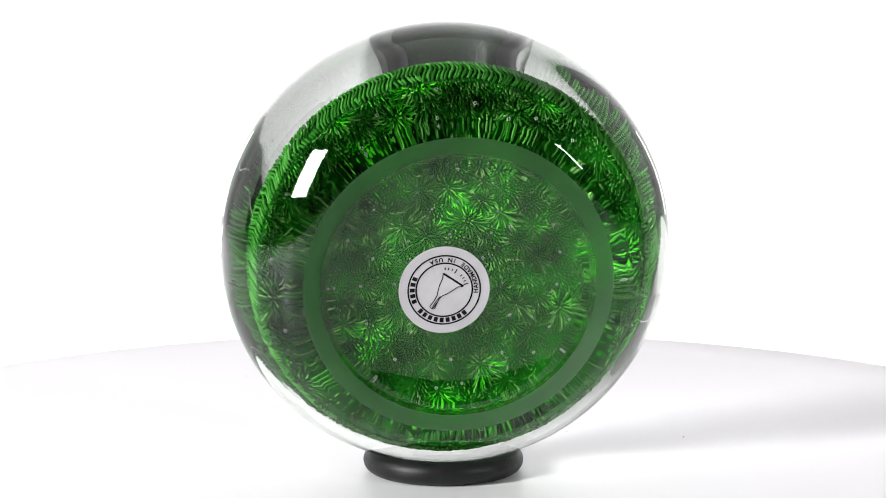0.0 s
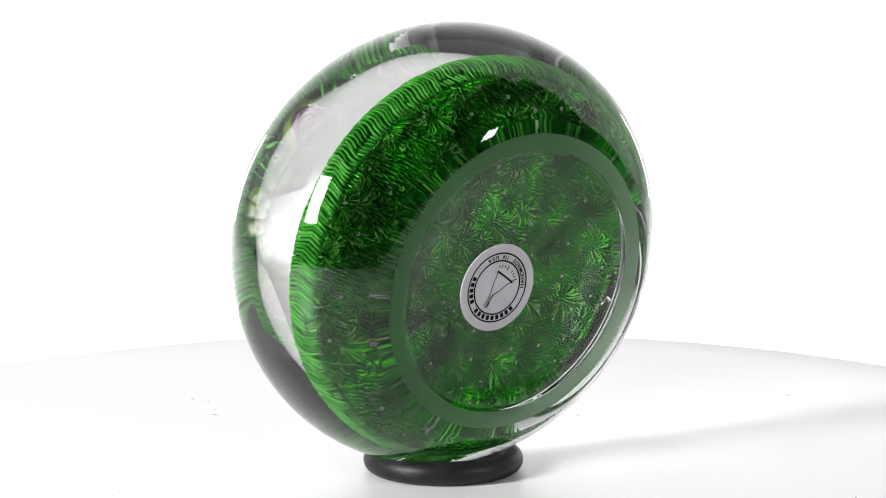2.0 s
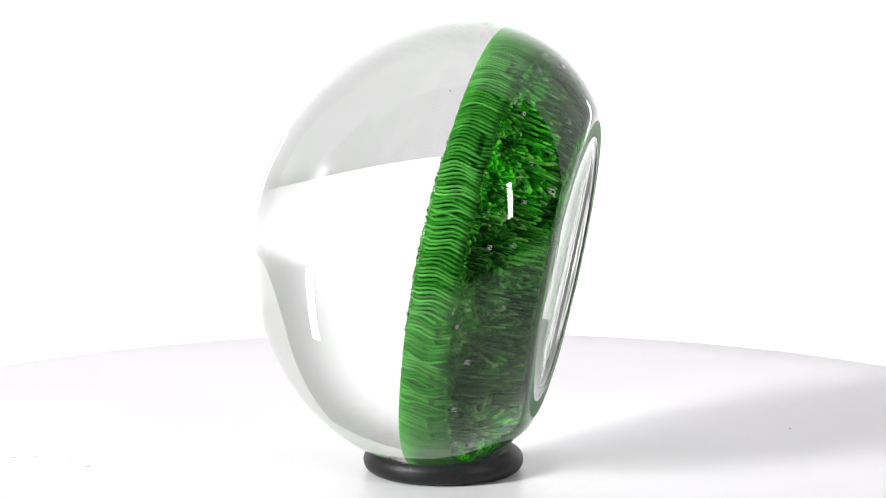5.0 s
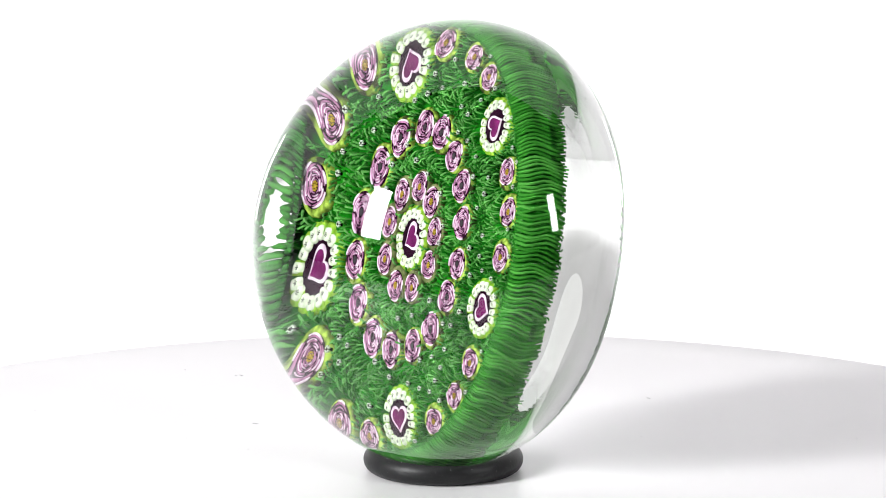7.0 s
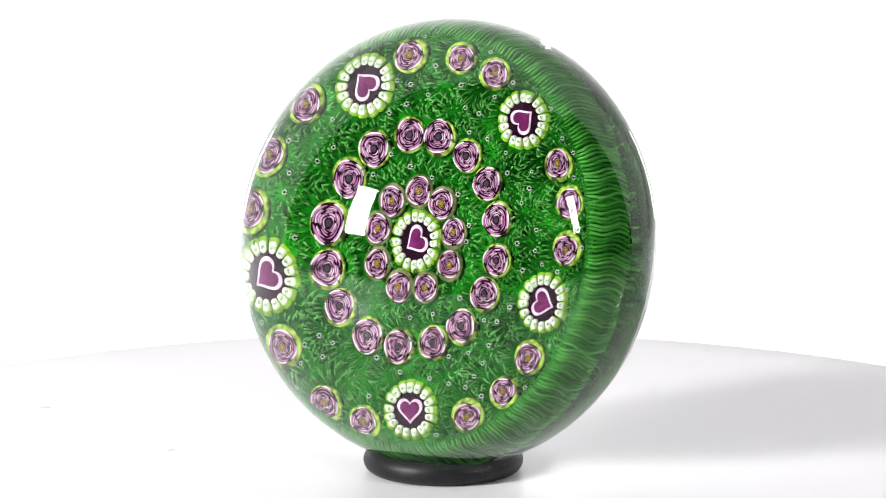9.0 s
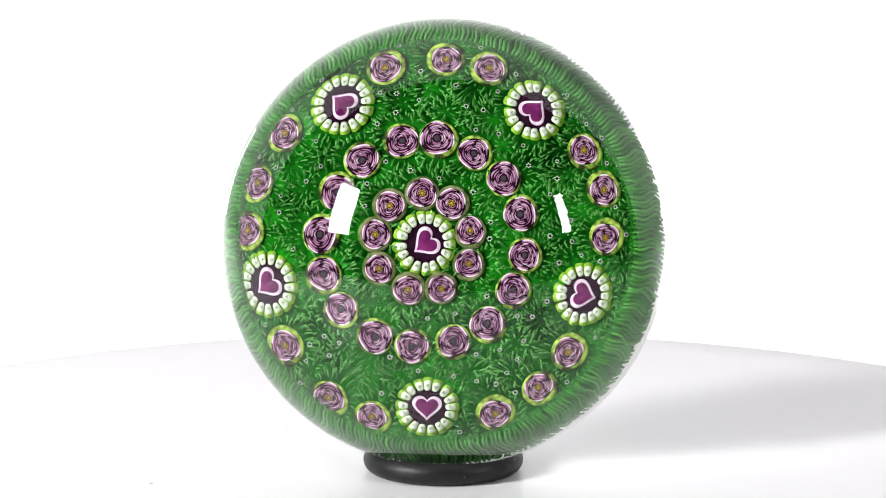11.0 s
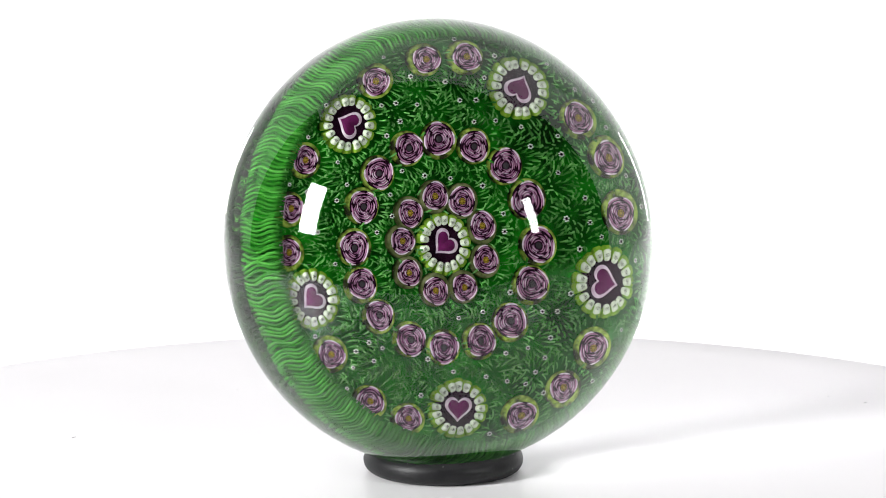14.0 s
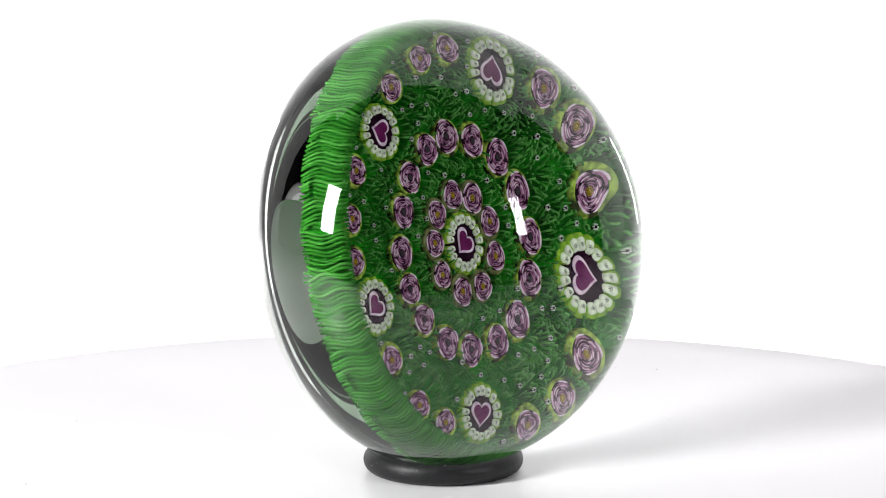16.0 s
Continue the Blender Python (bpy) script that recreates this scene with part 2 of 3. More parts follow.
def build_glass(owner):
    rows = []
    for i in range(26):
        r = RIM_IN * i / 26
        rows.append((max(r, 1e-5), -hollow_s(r)))
    rows += [(RIM_IN - 0.0003, -0.00035), (RIM_IN, -0.0001), (RIM_IN + 0.0003, 0.0)]
    first = len(rows) - 1
    rows += [(RIM_IN + 0.0012, 0.0), (RIM_OUT - 0.0002, 0.0), (RIM_OUT + 0.0003, -0.00003)]
    last = len(rows) - 1
    for i in range(1, 41):
        s = 0.00008 + (S_MAX - 0.00008) * i / 40
        rows.append((R_MAX * (1 - ((S_MAX - s) / LOW_B) ** P_LOW) ** (1 / P_LOW), -s))
    for i in range(1, 65):
        a = math.pi / 2 * i / 64
        u = math.sin(a)
        rows.append((max(R_MAX * max(1 - u ** P_TOP, 0) ** (1 / P_TOP), 1e-5), -(S_MAX + (HEIGHT - S_MAX) * u)))
    v, f = lathe(rows, 192)
    me = mesh_from("glass_body", v, [q[::-1] for q in f], [M_GLASS, M_FROST])
    k = len(rows) - 1
    for poly in me.polygons:
        if first <= poly.index % k < last:
            poly.material_index = 1
    bm = bmesh.new()
    bm.from_mesh(me)
    bmesh.ops.remove_doubles(bm, verts=bm.verts, dist=2e-5)
    bmesh.ops.recalc_face_normals(bm, faces=bm.faces)
    bm.to_mesh(me)
    bm.free()
    ob = part("glass_body", me, owner, W, "thick clear polished glass dome with a ground rim")
    ob.visible_shadow = False
    return ob


def build_specks(owner):
    """Three tiny dark specks on the glass."""
    v, f = lathe([(1e-6, -0.00016), (0.00008, -0.00008), (0.0001, 0.00002), (1e-6, 0.00012)], 7)
    me = mesh_from("dust_speck", v, f, M_GREY)
    for x, y, s in ((-36.2, 11.0, 10.2), (-23.5, 30.0, 10.5), (-30.9, 22.8, 11.3)):
        part("dust_speck", me, owner, W @ Matrix.Translation((x * MM, y * MM, -s * MM)) @ pose(0, 0, 0, 40, 70, 20))


def build_bed(owner):
    rows = [(max(0.0282 * i / 20, 1e-5), -front_s(0.0282 * i / 20) + 0.0006) for i in range(21)]
    rows += [(0.0291, -0.0197), (0.0293, -0.0186), (0.0297, -0.0168), (0.0298, -0.0154), (0.0292, -0.0150)]
    rows += [(max(0.0288 * (1 - i / 20), 1e-5), -back_s(0.0288 * (1 - i / 20)) - 0.0003) for i in range(21)]
    v, f = lathe(rows, 128)
    part("cushion_bed", mesh_from("cushion_bed", v, f, M_BED), owner, W, "dark green glass bed under the moss rods")


# rings of canes: (distance from the centre in mm, bearing)
HEARTS = [(0.0, 0), (22.1, -92), (21.5, 56), (23.2, 127), (21.8, -16), (22.9, -164)]
HEART_TIPS = [219, 268, 145, 52, 218, -14]
OUTER = [(24.2, 74), (24.9, 93), (25.1, 107), (25.2, 148), (25.7, 161), (25.1, 176), (24.9, -145), (25.5, -130), (25.1, -114), (24.7, -74), (24.8, -59), (23.4, -37), (24.1, 2), (24.3, 17), (24.1, 35)]
MIDDLE = [(13.5, 95), (13.4, 117), (13.4, 139), (13.4, 161), (13.5, -175), (13.4, -154), (13.7, -130), (13.5, -108), (13.5, -85), (13.7, -63), (13.9, -40), (13.8, -19), (13.5, 3), (13.2, 28), (13.4, 50), (13.5, 74)]
INNER = [(6.2, 84), (6.2, 123), (6.1, 165), (6.4, -156), (6.1, -112), (6.1, -72), (6.6, -30), (6.4, 8), (6.5, 44)]


def spot(d, a):
    return CENTRE[0] + d * MM * math.cos(radians(a)), CENTRE[1] + d * MM * math.sin(radians(a))


def cane_pose(x, y, turn, sink=0.0):
    """A pose on the cushion's front, its z out towards the dome."""
    r = math.hypot(x, y)
    slope = math.atan(2 * 0.0017 * r / 0.022 ** 2)
    a = math.atan2(y, x)
    n = Vector((math.sin(slope) * math.cos(a), math.sin(slope) * math.sin(a), -math.cos(slope)))
    q = n.to_track_quat("Z", "Y").to_matrix().to_4x4()
    up = q.inverted() @ Vector((0, 1, 0))
    twist = math.degrees(math.atan2(up.y, up.x)) - 90
    return W @ Matrix.Translation((x, y, -front_s(r) + sink)) @ q @ pose(0, 0, 0, 0, 0, twist + turn)


def arc_band(r0, r1, a0, a1, z0, z1, n=9, wob=0.0, ph=0.0):
    """A bowed strip between two radii with a rounded top."""
    verts, faces = [], []
    for i in range(n):
        f = i / (n - 1)
        a = a0 + (a1 - a0) * f
        k = 1 + wob * math.sin(3 * a + ph)
        thin = 0.25 + 0.75 * min(1, 4 * f, 4 * (1 - f))
        m, h = (r0 + r1) / 2 * k, (r1 - r0) / 2 * thin
        c, s = math.cos(a), math.sin(a)
        for rr, zz in ((m - h, z0), (m - h * 0.7, z1), (m + h * 0.7, z1), (m + h, z0)):
            verts.append((rr * c, rr * s, zz))
    for i in range(n - 1):
        for k in range(3):
            faces.append((4 * i + k, 4 * i + 4 + k, 4 * i + 5 + k, 4 * i + 1 + k))
    return verts, faces


def rose_meshes(seed, yellow, collar_mat):
    """Meshes of one rose cane of radius 1: collar, core, petals, petal edges, eye."""
    rnd = random.Random(seed)
    v, f = lathe([(1e-4, -0.35), (0.9, -0.38), (1.0, -0.3), (1.0, -0.06), (0.96, 0.0), (0.80, 0.02), (1e-4, 0.02)], 28)
    collar = (v, f)
    core = slab(circle(0.90, 24), 0.0, 0.04, 0.03)
    petals, edges = [], []
    ph = rnd.uniform(0, 6)
    for ring, (r0, r1, count) in enumerate(((0.71, 0.90, 4), (0.575, 0.70, 5), (0.45, 0.565, 5), (0.335, 0.44, 4), (0.23, 0.325, 3))):
        start = rnd.uniform(0, 6.28)
        wide = r1 - r0
        for k in range(count):
            span = 2 * math.pi / count
            a0 = start + k * span + rnd.uniform(0, 0.15)
            a1 = a0 + span * rnd.uniform(0.80, 0.95)
            lift = 0.06 + 0.012 * (k % 2)
            tilt = rnd.uniform(-0.02, 0.03)
            petals.append(arc_band(r0 + tilt, r0 + tilt + wide * 0.60, a0, a1, 0.03, lift, wob=0.05, ph=ph))
            if ring == 0 or rnd.random() < 0.6:
                m0 = a0 + rnd.uniform(0.0, 0.35) * span
                edges.append(arc_band(r0 + wide * (0.62 if ring else 0.60), r0 + wide * (0.90 if ring else 1.12), m0, min(a1, m0 + span * rnd.uniform(0.45, 0.9)), 0.03, lift + 0.012, wob=0.05, ph=ph))
    eye = [slab(circle(0.17, 14), 0.05, 0.08, 0.15)]
    if yellow:
        eye = [slab(circle(0.045, 6, 0.17 * math.cos(k * 0.698), 0.17 * math.sin(k * 0.698)), 0.05, 0.08, 0.2) for k in range(9)]
        eye.append(slab(circle(0.10, 8), 0.05, 0.08, 0.2))
    return [("collar", mesh_from("collar", *collar, collar_mat)), ("core", mesh_from("core", *core, M_DARK)),
            ("petals", mesh_from("petals", *joined(petals), M_MAUVE)), ("petal_edges", mesh_from("petal_edges", *joined(edges), M_PINKWHITE)),
            ("eye", mesh_from("eye", *joined(eye), M_YELLOW if yellow else M_GREY))]


def heart_outline(size, grow=0.0, n=40):
    out = []
    for i in range(n):
        t = 2 * math.pi * i / n
        x = 16 * math.sin(t) ** 3
        y = 13 * math.cos(t) - 5 * math.cos(2 * t) - 2 * math.cos(3 * t) - math.cos(4 * t) + 2.5
        k = size / 16 * (1 + grow)
        w = size * (1 + grow) * 0.86
        out.append((-x * k * 0.80 - 0.20 * w * math.sin(t), y * k * 0.80 + 0.20 * w * math.cos(t)))
    return out


def heart_meshes():
    """Meshes of a heart cane of radius 1 with its tip towards -y."""
    cup = lathe([(1e-4, -0.27), (0.75, -0.28), (0.80, -0.2), (0.66, -0.04), (1e-4, -0.04)], 28)
    disc = slab(circle(0.63, 28), -0.05, -0.015, 0.04)
    line = slab(heart_outline(0.47), -0.03, 0.01, 0.03)
    fill = slab(heart_outline(0.365), -0.01, 0.02, 0.03)
    cog = slab([(-0.09, -0.11), (-0.05, -0.15), (0.06, -0.14), (0.11, -0.09), (0.125, 0.04), (0.13, 0.16), (0.05, 0.20), (-0.04, 0.18), (-0.12, 0.15), (-0.12, 0.03)], -0.2, 0.05, 0.10)
    sleeve = slab([(-0.10, -0.12), (0.10, -0.12), (0.165, 0.10), (0.175, 0.24), (0.10, 0.30), (-0.09, 0.30), (-0.17, 0.24), (-0.16, 0.10)], -0.3, 0.0, 0.05)
    dot = joined([slab(circle(0.016, 5, 0.045 * math.cos(k * 1.2566), 0.045 * math.sin(k * 1.2566)), 0.045, 0.058, 0.2) for k in range(5)] + [slab(circle(0.02, 5), 0.045, 0.058, 0.2)])
    return {"cup": mesh_from("cup", *cup, M_DARK), "disc": mesh_from("disc", *disc, M_DARK), "line": mesh_from("heart_line", *line, M_PINKWHITE),
            "fill": mesh_from("heart_fill", *fill, M_PLUM), "cog": mesh_from("cog", *cog, M_WHITE), "sleeve": mesh_from("cog_sleeve", *sleeve, M_LIME),
            "dot": mesh_from("cog_dot", *dot, M_GREY)}


def scale4(k):
    return Matrix.Diagonal((k, k, k, 1))


def build_canes(owner):
    """Sets the canes and gives back the discs (x, y, r) that they cover."""
    rnd = random.Random(5)
    taken = []
    sets = {2.72: [rose_meshes(11 + k, True, M_COLLAR) for k in range(4)], 2.5: [rose_meshes(31 + k, False, M_COLLAR) for k in range(4)], 2.2: [rose_meshes(51 + k, True, M_OLIVE) for k in range(4)]}
    for ring, radius, yellow, label in ((OUTER, 2.72, True, "mauve rose cane with an ochre eye"), (MIDDLE, 2.5, False, "mauve rose cane with a dark eye"), (INNER, 2.2, True, "small mauve rose cane with an ochre eye")):
        for d, a in ring:
            x, y = spot(d, a)
            r = radius * rnd.uniform(0.95, 1.05) * MM
            turn = rnd.uniform(0, 360)
            base = cane_pose(x, y, turn) @ scale4(r)
            meshes = rnd.choice(sets[radius])
            cane = part("rose_cane", meshes[0][1], owner, base, label)
            # the bloom sits a little off the collar's middle
            small = {2.72: 0.88, 2.5: 0.97, 2.2: 0.92}[radius] * rnd.uniform(0.97, 1.03)
            off = pose(rnd.uniform(-0.07, 0.07), rnd.uniform(-0.07, 0.07), 0.0) @ Matrix.Diagonal((small, small * rnd.uniform(0.93, 1.03), 1, 1))
            for name, me in meshes[1:]:
                part(name, me, cane, off)
            taken.append((x, y, r))
    hm = heart_meshes()
    for i, (d, a) in enumerate(HEARTS):
        x, y = spot(d, a)
        r = (4.1 if i == 0 else 4.45) * MM
        turn = HEART_TIPS[i] + 90
        cane = part("heart_cane", hm["cup"], owner, cane_pose(x, y, turn) @ scale4(r), "plum heart cane ringed by white cogs")
        part("disc", hm["disc"], cane)
        part("heart_outline", hm["line"], cane)
        part("heart_fill", hm["fill"], cane)
        for k in range(17):
            w = 360 / 17 * k + rnd.uniform(-2.5, 2.5)
            m = pose(0, 0, 0, 0, 0, w) @ pose(0, 0.72, rnd.uniform(-0.03, 0.02), -6, 0, rnd.uniform(-6, 6)) @ Matrix.Diagonal((0.9, rnd.uniform(0.85, 1.0), 1, 1))
            part("cog_sleeve", hm["sleeve"], cane, m)
            part("cog", hm["cog"], cane, m @ pose(0, -0.005, 0))
            part("cog_dot", hm["dot"], cane, m)
        taken.append((x, y, r))
    return taken


def free(x, y, taken, pad=0.0):
    return all((x - a) ** 2 + (y - b) ** 2 > (r + pad) ** 2 for a, b, r in taken)


def scatter(rnd, radius, gap, tries):
    pts = []
    for _ in range(tries):
        r, a = radius * math.sqrt(rnd.random()), rnd.uniform(0, 2 * math.pi)
        p = (r * math.cos(a), r * math.sin(a))
        if all((p[0] - q[0]) ** 2 + (p[1] - q[1]) ** 2 > gap * gap for q in pts):
            pts.append(p)
    return pts


def nearest(x, y, centres):
    best, which = 1e9, -1
    for i, c in enumerate(centres):
        d = math.hypot(x - c[0], y - c[1]) - c[2]
        if d < best:
            best, which = d, i
    return which


def moss_front(owner, taken):
    # each clump of moss fans out from its own centre, or from the cane that it surrounds
    rnd = random.Random(21)
    pieces = []
    centres = [(x, y, r * 0.8) for x, y, r in taken]
    centres += [(x, y, 0.0) for x, y in scatter(rnd, 0.0285, 0.0034, 6000) if free(x, y, taken, 0.0009)]
    for i, (cx, cy, cr) in enumerate(centres):
        area = rnd.uniform(0.36, 0.48) * MM * MM
        thick = rnd.uniform(0.105, 0.135) * MM
        lean = rnd.uniform(0.6, 1.05) if cr else rnd.uniform(0.5, 1.1)
        twist = rnd.uniform(-0.35, 0.35)
        for k in range(int(math.pi * (cr + 0.0042) ** 2 / area)):
            d = math.sqrt((k + 0.5) * area / math.pi)
            a = k * 2.39996 + rnd.uniform(-0.12, 0.12)
            x, y = cx + d * math.cos(a), cy + d * math.sin(a)
            r = math.hypot(x, y)
            if r > 0.0283 or not free(x, y, taken, 0.00005) or nearest(x, y, centres) != i:
                continue
            s = front_s(r)
            run = lean * min(1.0, 0.3 + d / 0.0018) * rnd.uniform(0.7, 1.1) * MM
            h = rnd.uniform(0.35, 0.6) * MM
            b = a + twist + rnd.uniform(-0.3, 0.3)
            dx, dy = math.cos(a), math.sin(a)
            ex, ey = math.cos(b), math.sin(b)
            pts = [(x, y, -s + 0.0004), (x + dx * run * 0.35, y + dy * run * 0.35, -s - h * 0.35), (x + (dx * 0.4 + ex * 0.35) * run, y + (dy * 0.4 + ey * 0.35) * run, -s - h * 0.75), (x + (dx * 0.4 + ex * 0.65) * run, y + (dy * 0.4 + ey * 0.65) * run, -s - h)]
            pieces.append(tube(pts, (thick * 0.6, thick * 0.9, thick * 1.1, thick * 0.95), 5))
    ob = part("moss_rods", mesh_from("moss_rods", *joined(pieces), M_MOSS), owner, W, "short bright green moss rods")
    tagged(ob, kind="stuff")


def moss_back(owner):
    # clumps like sea anemones: rods stand at each clump's middle and arch outwards round it
    rnd = random.Random(22)
    pieces = []
    centres = [(x, y, rnd.uniform(-0.0006, 0.0006)) for x, y in scatter(rnd, 0.0300, 0.0040, 6000)]
    for i, (cx, cy, cr) in enumerate(centres):
        area = rnd.uniform(0.34, 0.52) * MM * MM
        thick = rnd.uniform(0.10, 0.145) * MM
        longer = rnd.choice((0.25, 0.6, 1.0, 1.5, 2.0)) * rnd.uniform(0.85, 1.15)
        high = rnd.uniform(0.5, 1.3)
        twist = rnd.uniform(-0.4, 0.4)
        for k in range(int(math.pi * 0.0046 ** 2 / area)):
            d = math.sqrt((k + 0.5) * area / math.pi)
            a = k * 2.39996 + rnd.uniform(-0.12, 0.12)
            x, y = cx + d * math.cos(a), cy + d * math.sin(a)
            r = math.hypot(x, y)
            if r > 0.0297 or nearest(x, y, centres) != i:
                continue
            q = min(1.0, d / 0.0030)
            s = back_s(r)
            run = longer * (0.12 + q) * rnd.uniform(0.8, 1.1) * MM
            h = (high * (1.15 - q) + 0.35) * rnd.uniform(0.85, 1.1) * MM
            b = a + twist * q + rnd.uniform(-0.15, 0.15)
            dx, dy, ex, ey = math.cos(a), math.sin(a), math.cos(b), math.sin(b)
            pts = [(x - dx * run * 0.3, y - dy * run * 0.3, -s - 0.0003), (x - dx * run * 0.1, y - dy * run * 0.1, -s + h * 0.6), (x + dx * run * 0.25, y + dy * run * 0.25, -s + h), (x + (dx * 0.3 + ex * 0.3) * run, y + (dy * 0.3 + ey * 0.3) * run, -s + h * 0.9)]
            pieces.append(tube(pts, (thick * 0.8, thick, thick * 1.1, thick * 0.85), 5))
    ob = part("moss_rods_back", mesh_from("moss_rods_back", *joined(pieces), M_MOSS_BACK_GLOW), owner, W, "fanned green moss rods seen from behind, with light glows painted in")
    tagged(ob, kind="stuff")


def build_stars(owner, taken):
    rnd = random.Random(8)
    rods = [tube([(0.36 * math.cos(k * 1.0472), 0.36 * math.sin(k * 1.0472), -0.35), (0.36 * math.cos(k * 1.0472), 0.36 * math.sin(k * 1.0472), 0.0)], (0.12, 0.13), 6) for k in range(6)]
    me = mesh_from("star_flower", *joined(rods), M_STAR)
    eye = mesh_from("star_eye", *tube([(0, 0, -0.8), (0, 0, 0)], (0.22, 0.2), 6), M_DARK)
    pts = [p for p in scatter(rnd, 0.0275, 0.0021, 1200) if free(*p, taken, 0.0006)]
    for x, y in pts[:80]:
        star = part("star_flower", me, owner, cane_pose(x, y, rnd.uniform(0, 60), -0.0008) @ scale4(rnd.uniform(0.6, 0.8) * MM))
        part("star_eye", eye, star)
    for x, y in scatter(rnd, 0.0285, 0.0035, 700)[:64]:
        r = math.hypot(x, y)
        m = W @ Matrix.Translation((x, y, -back_s(r) + 0.0010)) @ scale4(rnd.uniform(0.45, 0.7) * MM)
        star = part("star_flower", me, owner, m)
        part("star_eye", eye, star)


def build_comb(owner):
    """Wavy green rods drawn round the cushion's side, with finer strands between and under them."""
    rnd = random.Random(3)
    line = [(0.0281, 0.0212), (0.0290, 0.0207), (0.0296, 0.0200), (0.0299, 0.0191), (0.0301, 0.0180), (0.0303, 0.0169), (0.0304, 0.0157), (0.0303, 0.0145)]

    def strand(ph, amp, t, shrink=0.0, tail=1.0):
        pts = []
        for i, (r, s) in enumerate(line):
            k = i + (i / 7) ** 2 * (tail - 1) * 2.2
            s = 0.0180 - (0.0180 - s) * tail if s < 0.0180 else s
            pts.append((r - shrink, amp * math.sin(ph + 1.05 * k) * (0.5 + i / 9), -s))
        return tube(pts, [t * 0.7, t, t, t, t, t, t, t * 0.8], 6)

    kinds = [[mesh_from("comb_rod", *strand(0.2618 * k, 0.00044, 0.00025, 0.0, 0.90 + 0.025 * n), M_COMB) for k in range(24)] for n in range(7)]
    count = 290
    phase = 0.0
    for i in range(count):
        a = 360 * i / count + rnd.uniform(-0.2, 0.2)
        phase += rnd.uniform(-1.6, 2.0) if rnd.random() < 0.9 else rnd.uniform(-7, 7)
        scallop = abs(math.sin(radians(a) * 8.5))
        n = min(6, max(0, int(scallop * 6.4 + rnd.uniform(-0.2, 0.5))))
        m = W @ pose(0, 0, 0, 0, 0, a) @ Matrix.Diagonal((1 + rnd.uniform(-0.004, 0.003), 1, 1, 1))
        part("comb_rod", kinds[n][int(phase) % 24], owner, m)
    under = []
    for i in range(560):
        a = 2 * math.pi * (i + 0.5) / 560
        tail = 0.86 + 0.13 * abs(math.sin(a * 8.5))
        v, f = strand(rnd.uniform(0, 6.28), 0.00026, 0.00018, 0.0007, tail)
        c, q = math.cos(a), math.sin(a)
        under.append(([(p[0] * c - p[1] * q, p[0] * q + p[1] * c, p[2]) for p in v], f))
    tagged(part("comb_strands", mesh_from("comb_strands", *joined(under), M_STRAND_SHADE), owner, W, "fine green glass strands under the comb, darkened as gap shade"), kind="stuff")


# ---- the round label in the hollow base ----
LABEL_AT, LABEL_R = (-0.0022, -0.00155), 0.0078


def drape(verts, lift):
    """Lays flat verts on the hollow base."""
    return [(x, y, -hollow_s(math.hypot(x + LABEL_AT[0], y + LABEL_AT[1])) + lift + z) for x, y, z in verts]


def flat_ring(r0, r1, n=72):
    v = [(r * math.cos(2 * math.pi * i / n), r * math.sin(2 * math.pi * i / n), 0) for i in range(n) for r in (r0, r1)]
    return v, [(2 * i, 2 * i + 1, (2 * i + 3) % (2 * n), (2 * i + 2) % (2 * n)) for i in range(n)]


def glyph(letter, size):
    cu = bpy.data.curves.new("letter", "FONT")
    cu.body, cu.size, cu.align_x, cu.align_y = letter, size, "CENTER", "CENTER"
    cu.offset = size * 0.03
    ob = bpy.data.objects.new("letter", cu)
    me = ob.to_mesh()
    v, f = [tuple(p.co) for p in me.vertices], [tuple(p.vertices) for p in me.polygons]
    ob.to_mesh_clear()
    bpy.data.objects.remove(ob)
    bpy.data.curves.remove(cu)
    return v, f


def moved(piece, m):
    return [tuple(m @ Vector(p)) for p in piece[0]], piece[1]


def stroke(points, width):
    """A flat pen line."""
    v, f = [], []
    for i, (x, y) in enumerate(points):
        a, b = points[max(i - 1, 0)], points[min(i + 1, len(points) - 1)]
        dx, dy = b[0] - a[0], b[1] - a[1]
        k = width / 2 / max(math.hypot(dx, dy), 1e-9)
        v += [(x - dy * k, y + dx * k, 0), (x + dy * k, y - dx * k, 0)]
    return v, [(2 * i, 2 * i + 1, 2 * i + 3, 2 * i + 2) for i in range(len(points) - 1)]


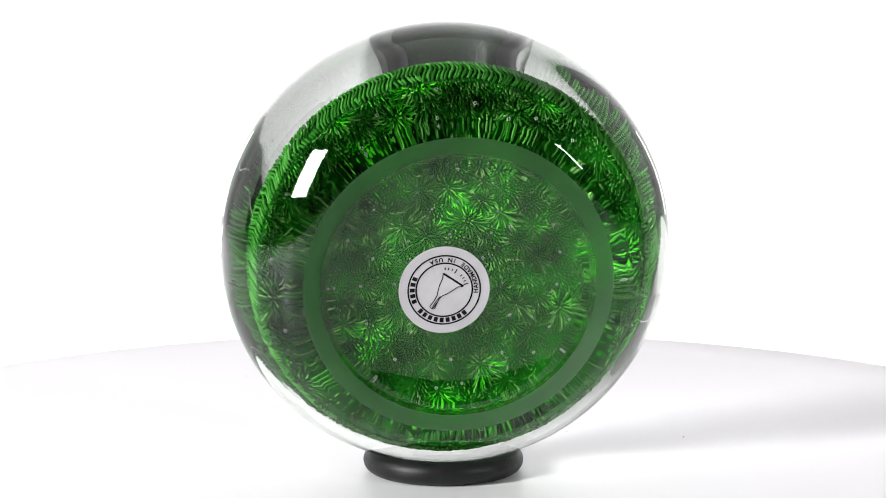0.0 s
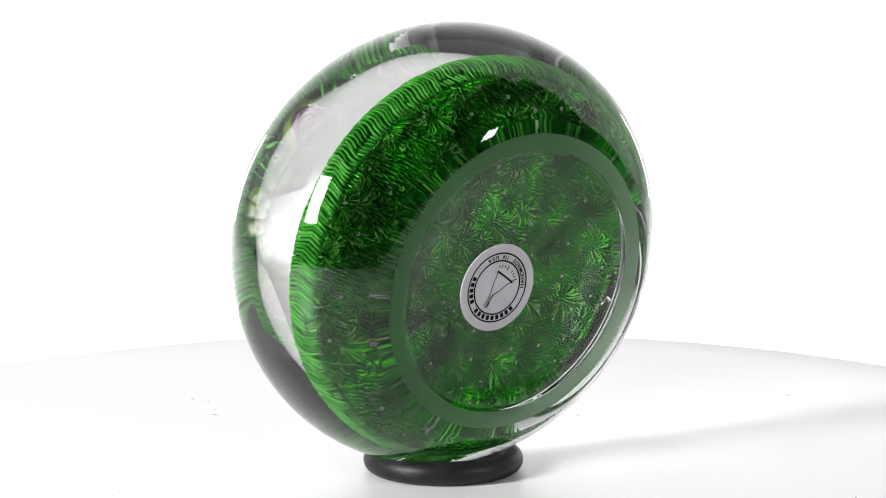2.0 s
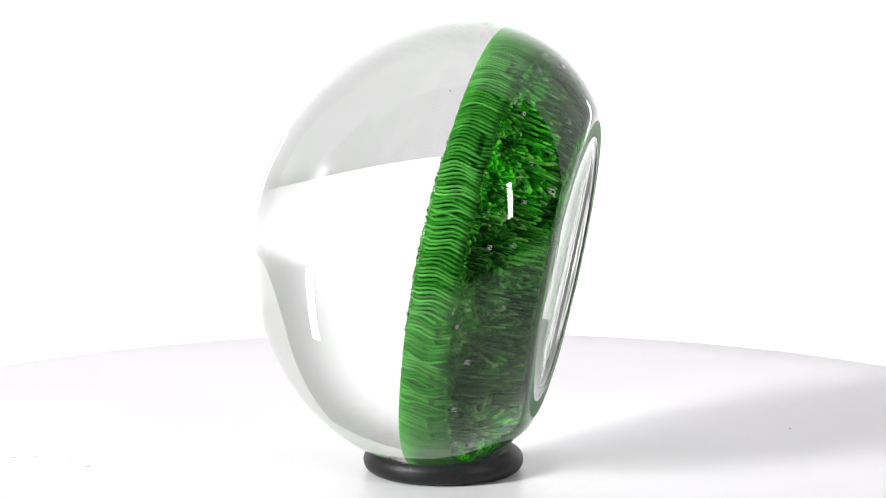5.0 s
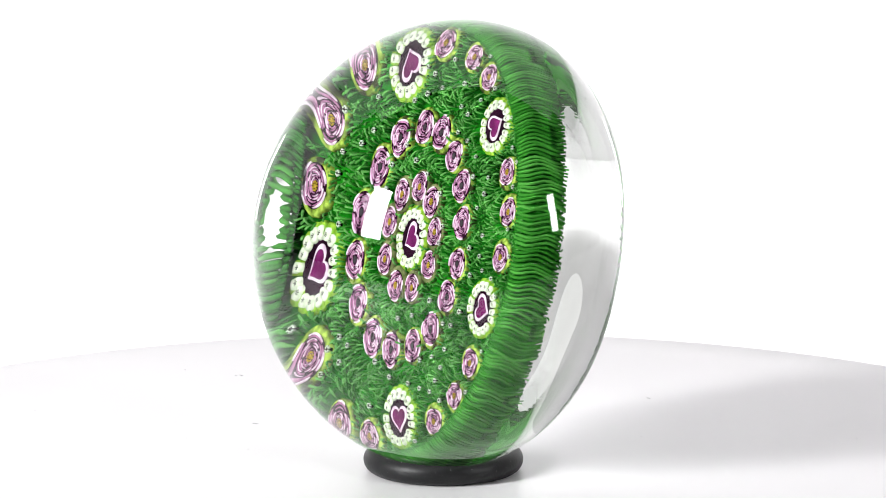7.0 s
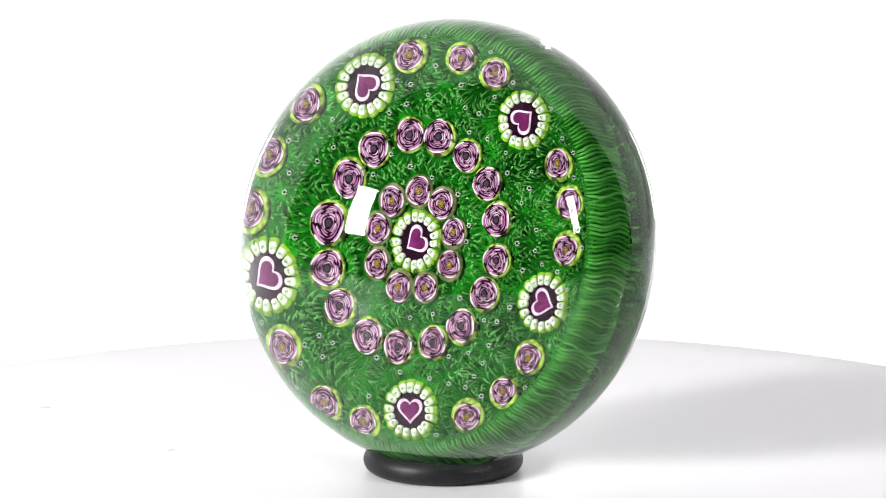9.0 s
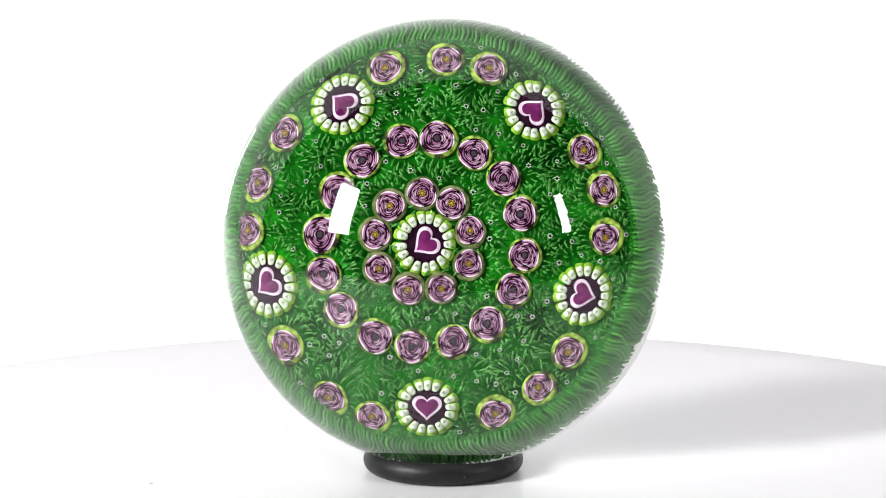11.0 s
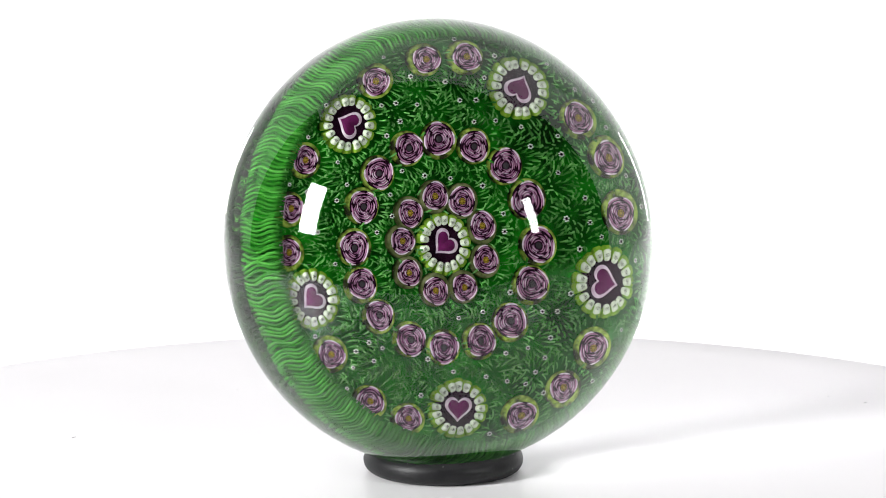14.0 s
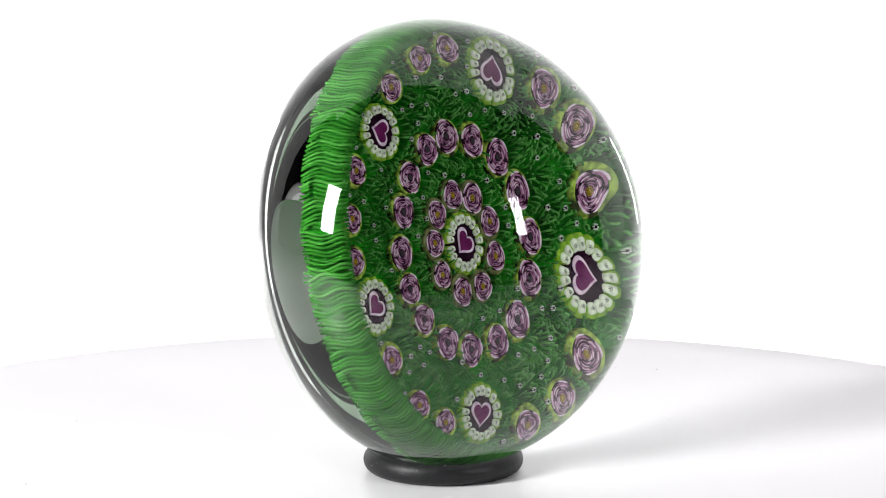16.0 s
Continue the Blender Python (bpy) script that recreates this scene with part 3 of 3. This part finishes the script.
def build_label(owner):
    at = W @ Matrix.Translation((*LABEL_AT, 0))
    v, f = lathe([(LABEL_R * k / 8 if k else 1e-5, 0) for k in range(9)] + [(LABEL_R, -0.00020)] + [(LABEL_R * k / 8 if k else 1e-5, -0.00020) for k in range(7, -1, -1)], 72)
    label = part("round_label", mesh_from("round_label", drape(v, 0.00010), f, M_PAPER, False), owner, at, "round satin silver-white paper label with black print")
    up = 0.00014

    def ink(name, pieces, text=""):
        v, f = joined(pieces)
        part(name, mesh_from(name, drape(v, up), f, M_INK, False), label, None, text)

    ink("printed_circle", [flat_ring(LABEL_R * 0.775, LABEL_R * 0.81)])
    ink("printed_circle", [flat_ring(LABEL_R * 0.60, LABEL_R * 0.635)])
    words = []
    text = "HANDMADE IN USA"
    for i, letter in enumerate(text):
        if letter == " ":
            continue
        a = -3 + 117 * i / (len(text) - 1)
        m = pose(0, 0, 0, 0, 0, a) @ Matrix.Translation((LABEL_R * 0.702, 0, 0)) @ pose(0, 0, 0, 0, 0, 90)
        words.append(moved(glyph(letter, 0.00105), m))
    ink("printed_words", words, "black printed words HANDMADE IN USA")
    bars = []
    for i in range(15):
        if i == 9:
            continue
        a = -50 - 152 * i / 14
        m = pose(0, 0, 0, 0, 0, a) @ Matrix.Translation((LABEL_R * 0.702, 0, 0))
        bars.append(moved(([(-0.00042, -0.00034, 0), (0.00042, -0.00034, 0), (0.00042, 0.00034, 0), (-0.00042, 0.00034, 0)], [(0, 1, 2, 3)]), m))
    ink("printed_bars", bars, "row of thick black printed bars")
    k = LABEL_R
    ink("printed_line", [stroke([(-0.03 * k, 0.38 * k), (0.18 * k, 0.24 * k), (0.42 * k, 0.07 * k)], 0.045 * k)])
    left = [(-0.03, 0.37), (-0.04, 0.26), (-0.10, 0.12), (-0.13, 0.0), (-0.15, -0.12), (-0.21, -0.24), (-0.31, -0.38), (-0.27, -0.43), (-0.22, -0.40), (-0.16, -0.30)]
    right = [(0.40, 0.07), (0.30, 0.06), (0.20, -0.01), (0.08, -0.09), (-0.04, -0.14), (-0.10, -0.20), (-0.16, -0.32), (-0.20, -0.43), (-0.25, -0.44), (-0.24, -0.38), (-0.17, -0.26), (-0.08, -0.15)]
    ink("printed_drawing", [stroke([(x * k, y * k) for x, y in left], 0.02 * k), stroke([(x * k, y * k) for x, y in right], 0.02 * k)], "thin black line drawing of a bell-mouthed glass")
    marks = []
    for i, a in enumerate((15, 24, 33, 42, 60, 70, 80, 89)):
        m = pose(0, 0, 0, 0, 0, a) @ Matrix.Translation((k * 0.49, 0, 0))
        h = 0.055 * k if i in (0, 4) else 0.03 * k
        marks.append(moved(([(-h, -0.012 * k, 0), (h, -0.012 * k, 0), (h, 0.012 * k, 0), (-h, 0.012 * k, 0)], [(0, 1, 2, 3)]), m))
    ink("printed_script_bars", marks)


paperweight = new("paperweight")
tagged(paperweight, label="clear glass paperweight with roses, hearts and moss on a ring", category="paperweight")
build_glass(paperweight)
build_specks(paperweight)
build_bed(paperweight)
covered = build_canes(paperweight)
moss_front(paperweight, covered)
moss_back(paperweight)
build_stars(paperweight, covered)
build_comb(paperweight)
build_label(paperweight)


def motions():
    """The turntable carries the ring and the paperweight round at a steady pace; the paperweight settles a little on its ring."""
    turns = [(float(t), 6.827 + 14.645 * t) for t in range(17)]
    drift = (0.3, 0.1, 0.0, -0.05, 0.0, 0.1, 0.2, 0.1, 0.0, 0.0, -0.1, -0.3, -0.5, -0.45, -0.25, 0.0, 0.7)
    ease = (0, 0, 0, 0, 0, 0, 0, 0, 0, 0, 0, 0, 0, 0, -0.1, -0.4, -1.1)
    walk(paperweight, [(t, pose(x * MM, 0, 0, 0, 0, a + e)) for (t, a), x, e in zip(turns, drift, ease)])
    walk(rubber_ring, [(t, pose(0, 0, 0, 0, 0, a)) for t, a in turns])
    walk(turntable, [(t, pose(0, 0, 0, 0, 0, a)) for t, a in turns])


motions()
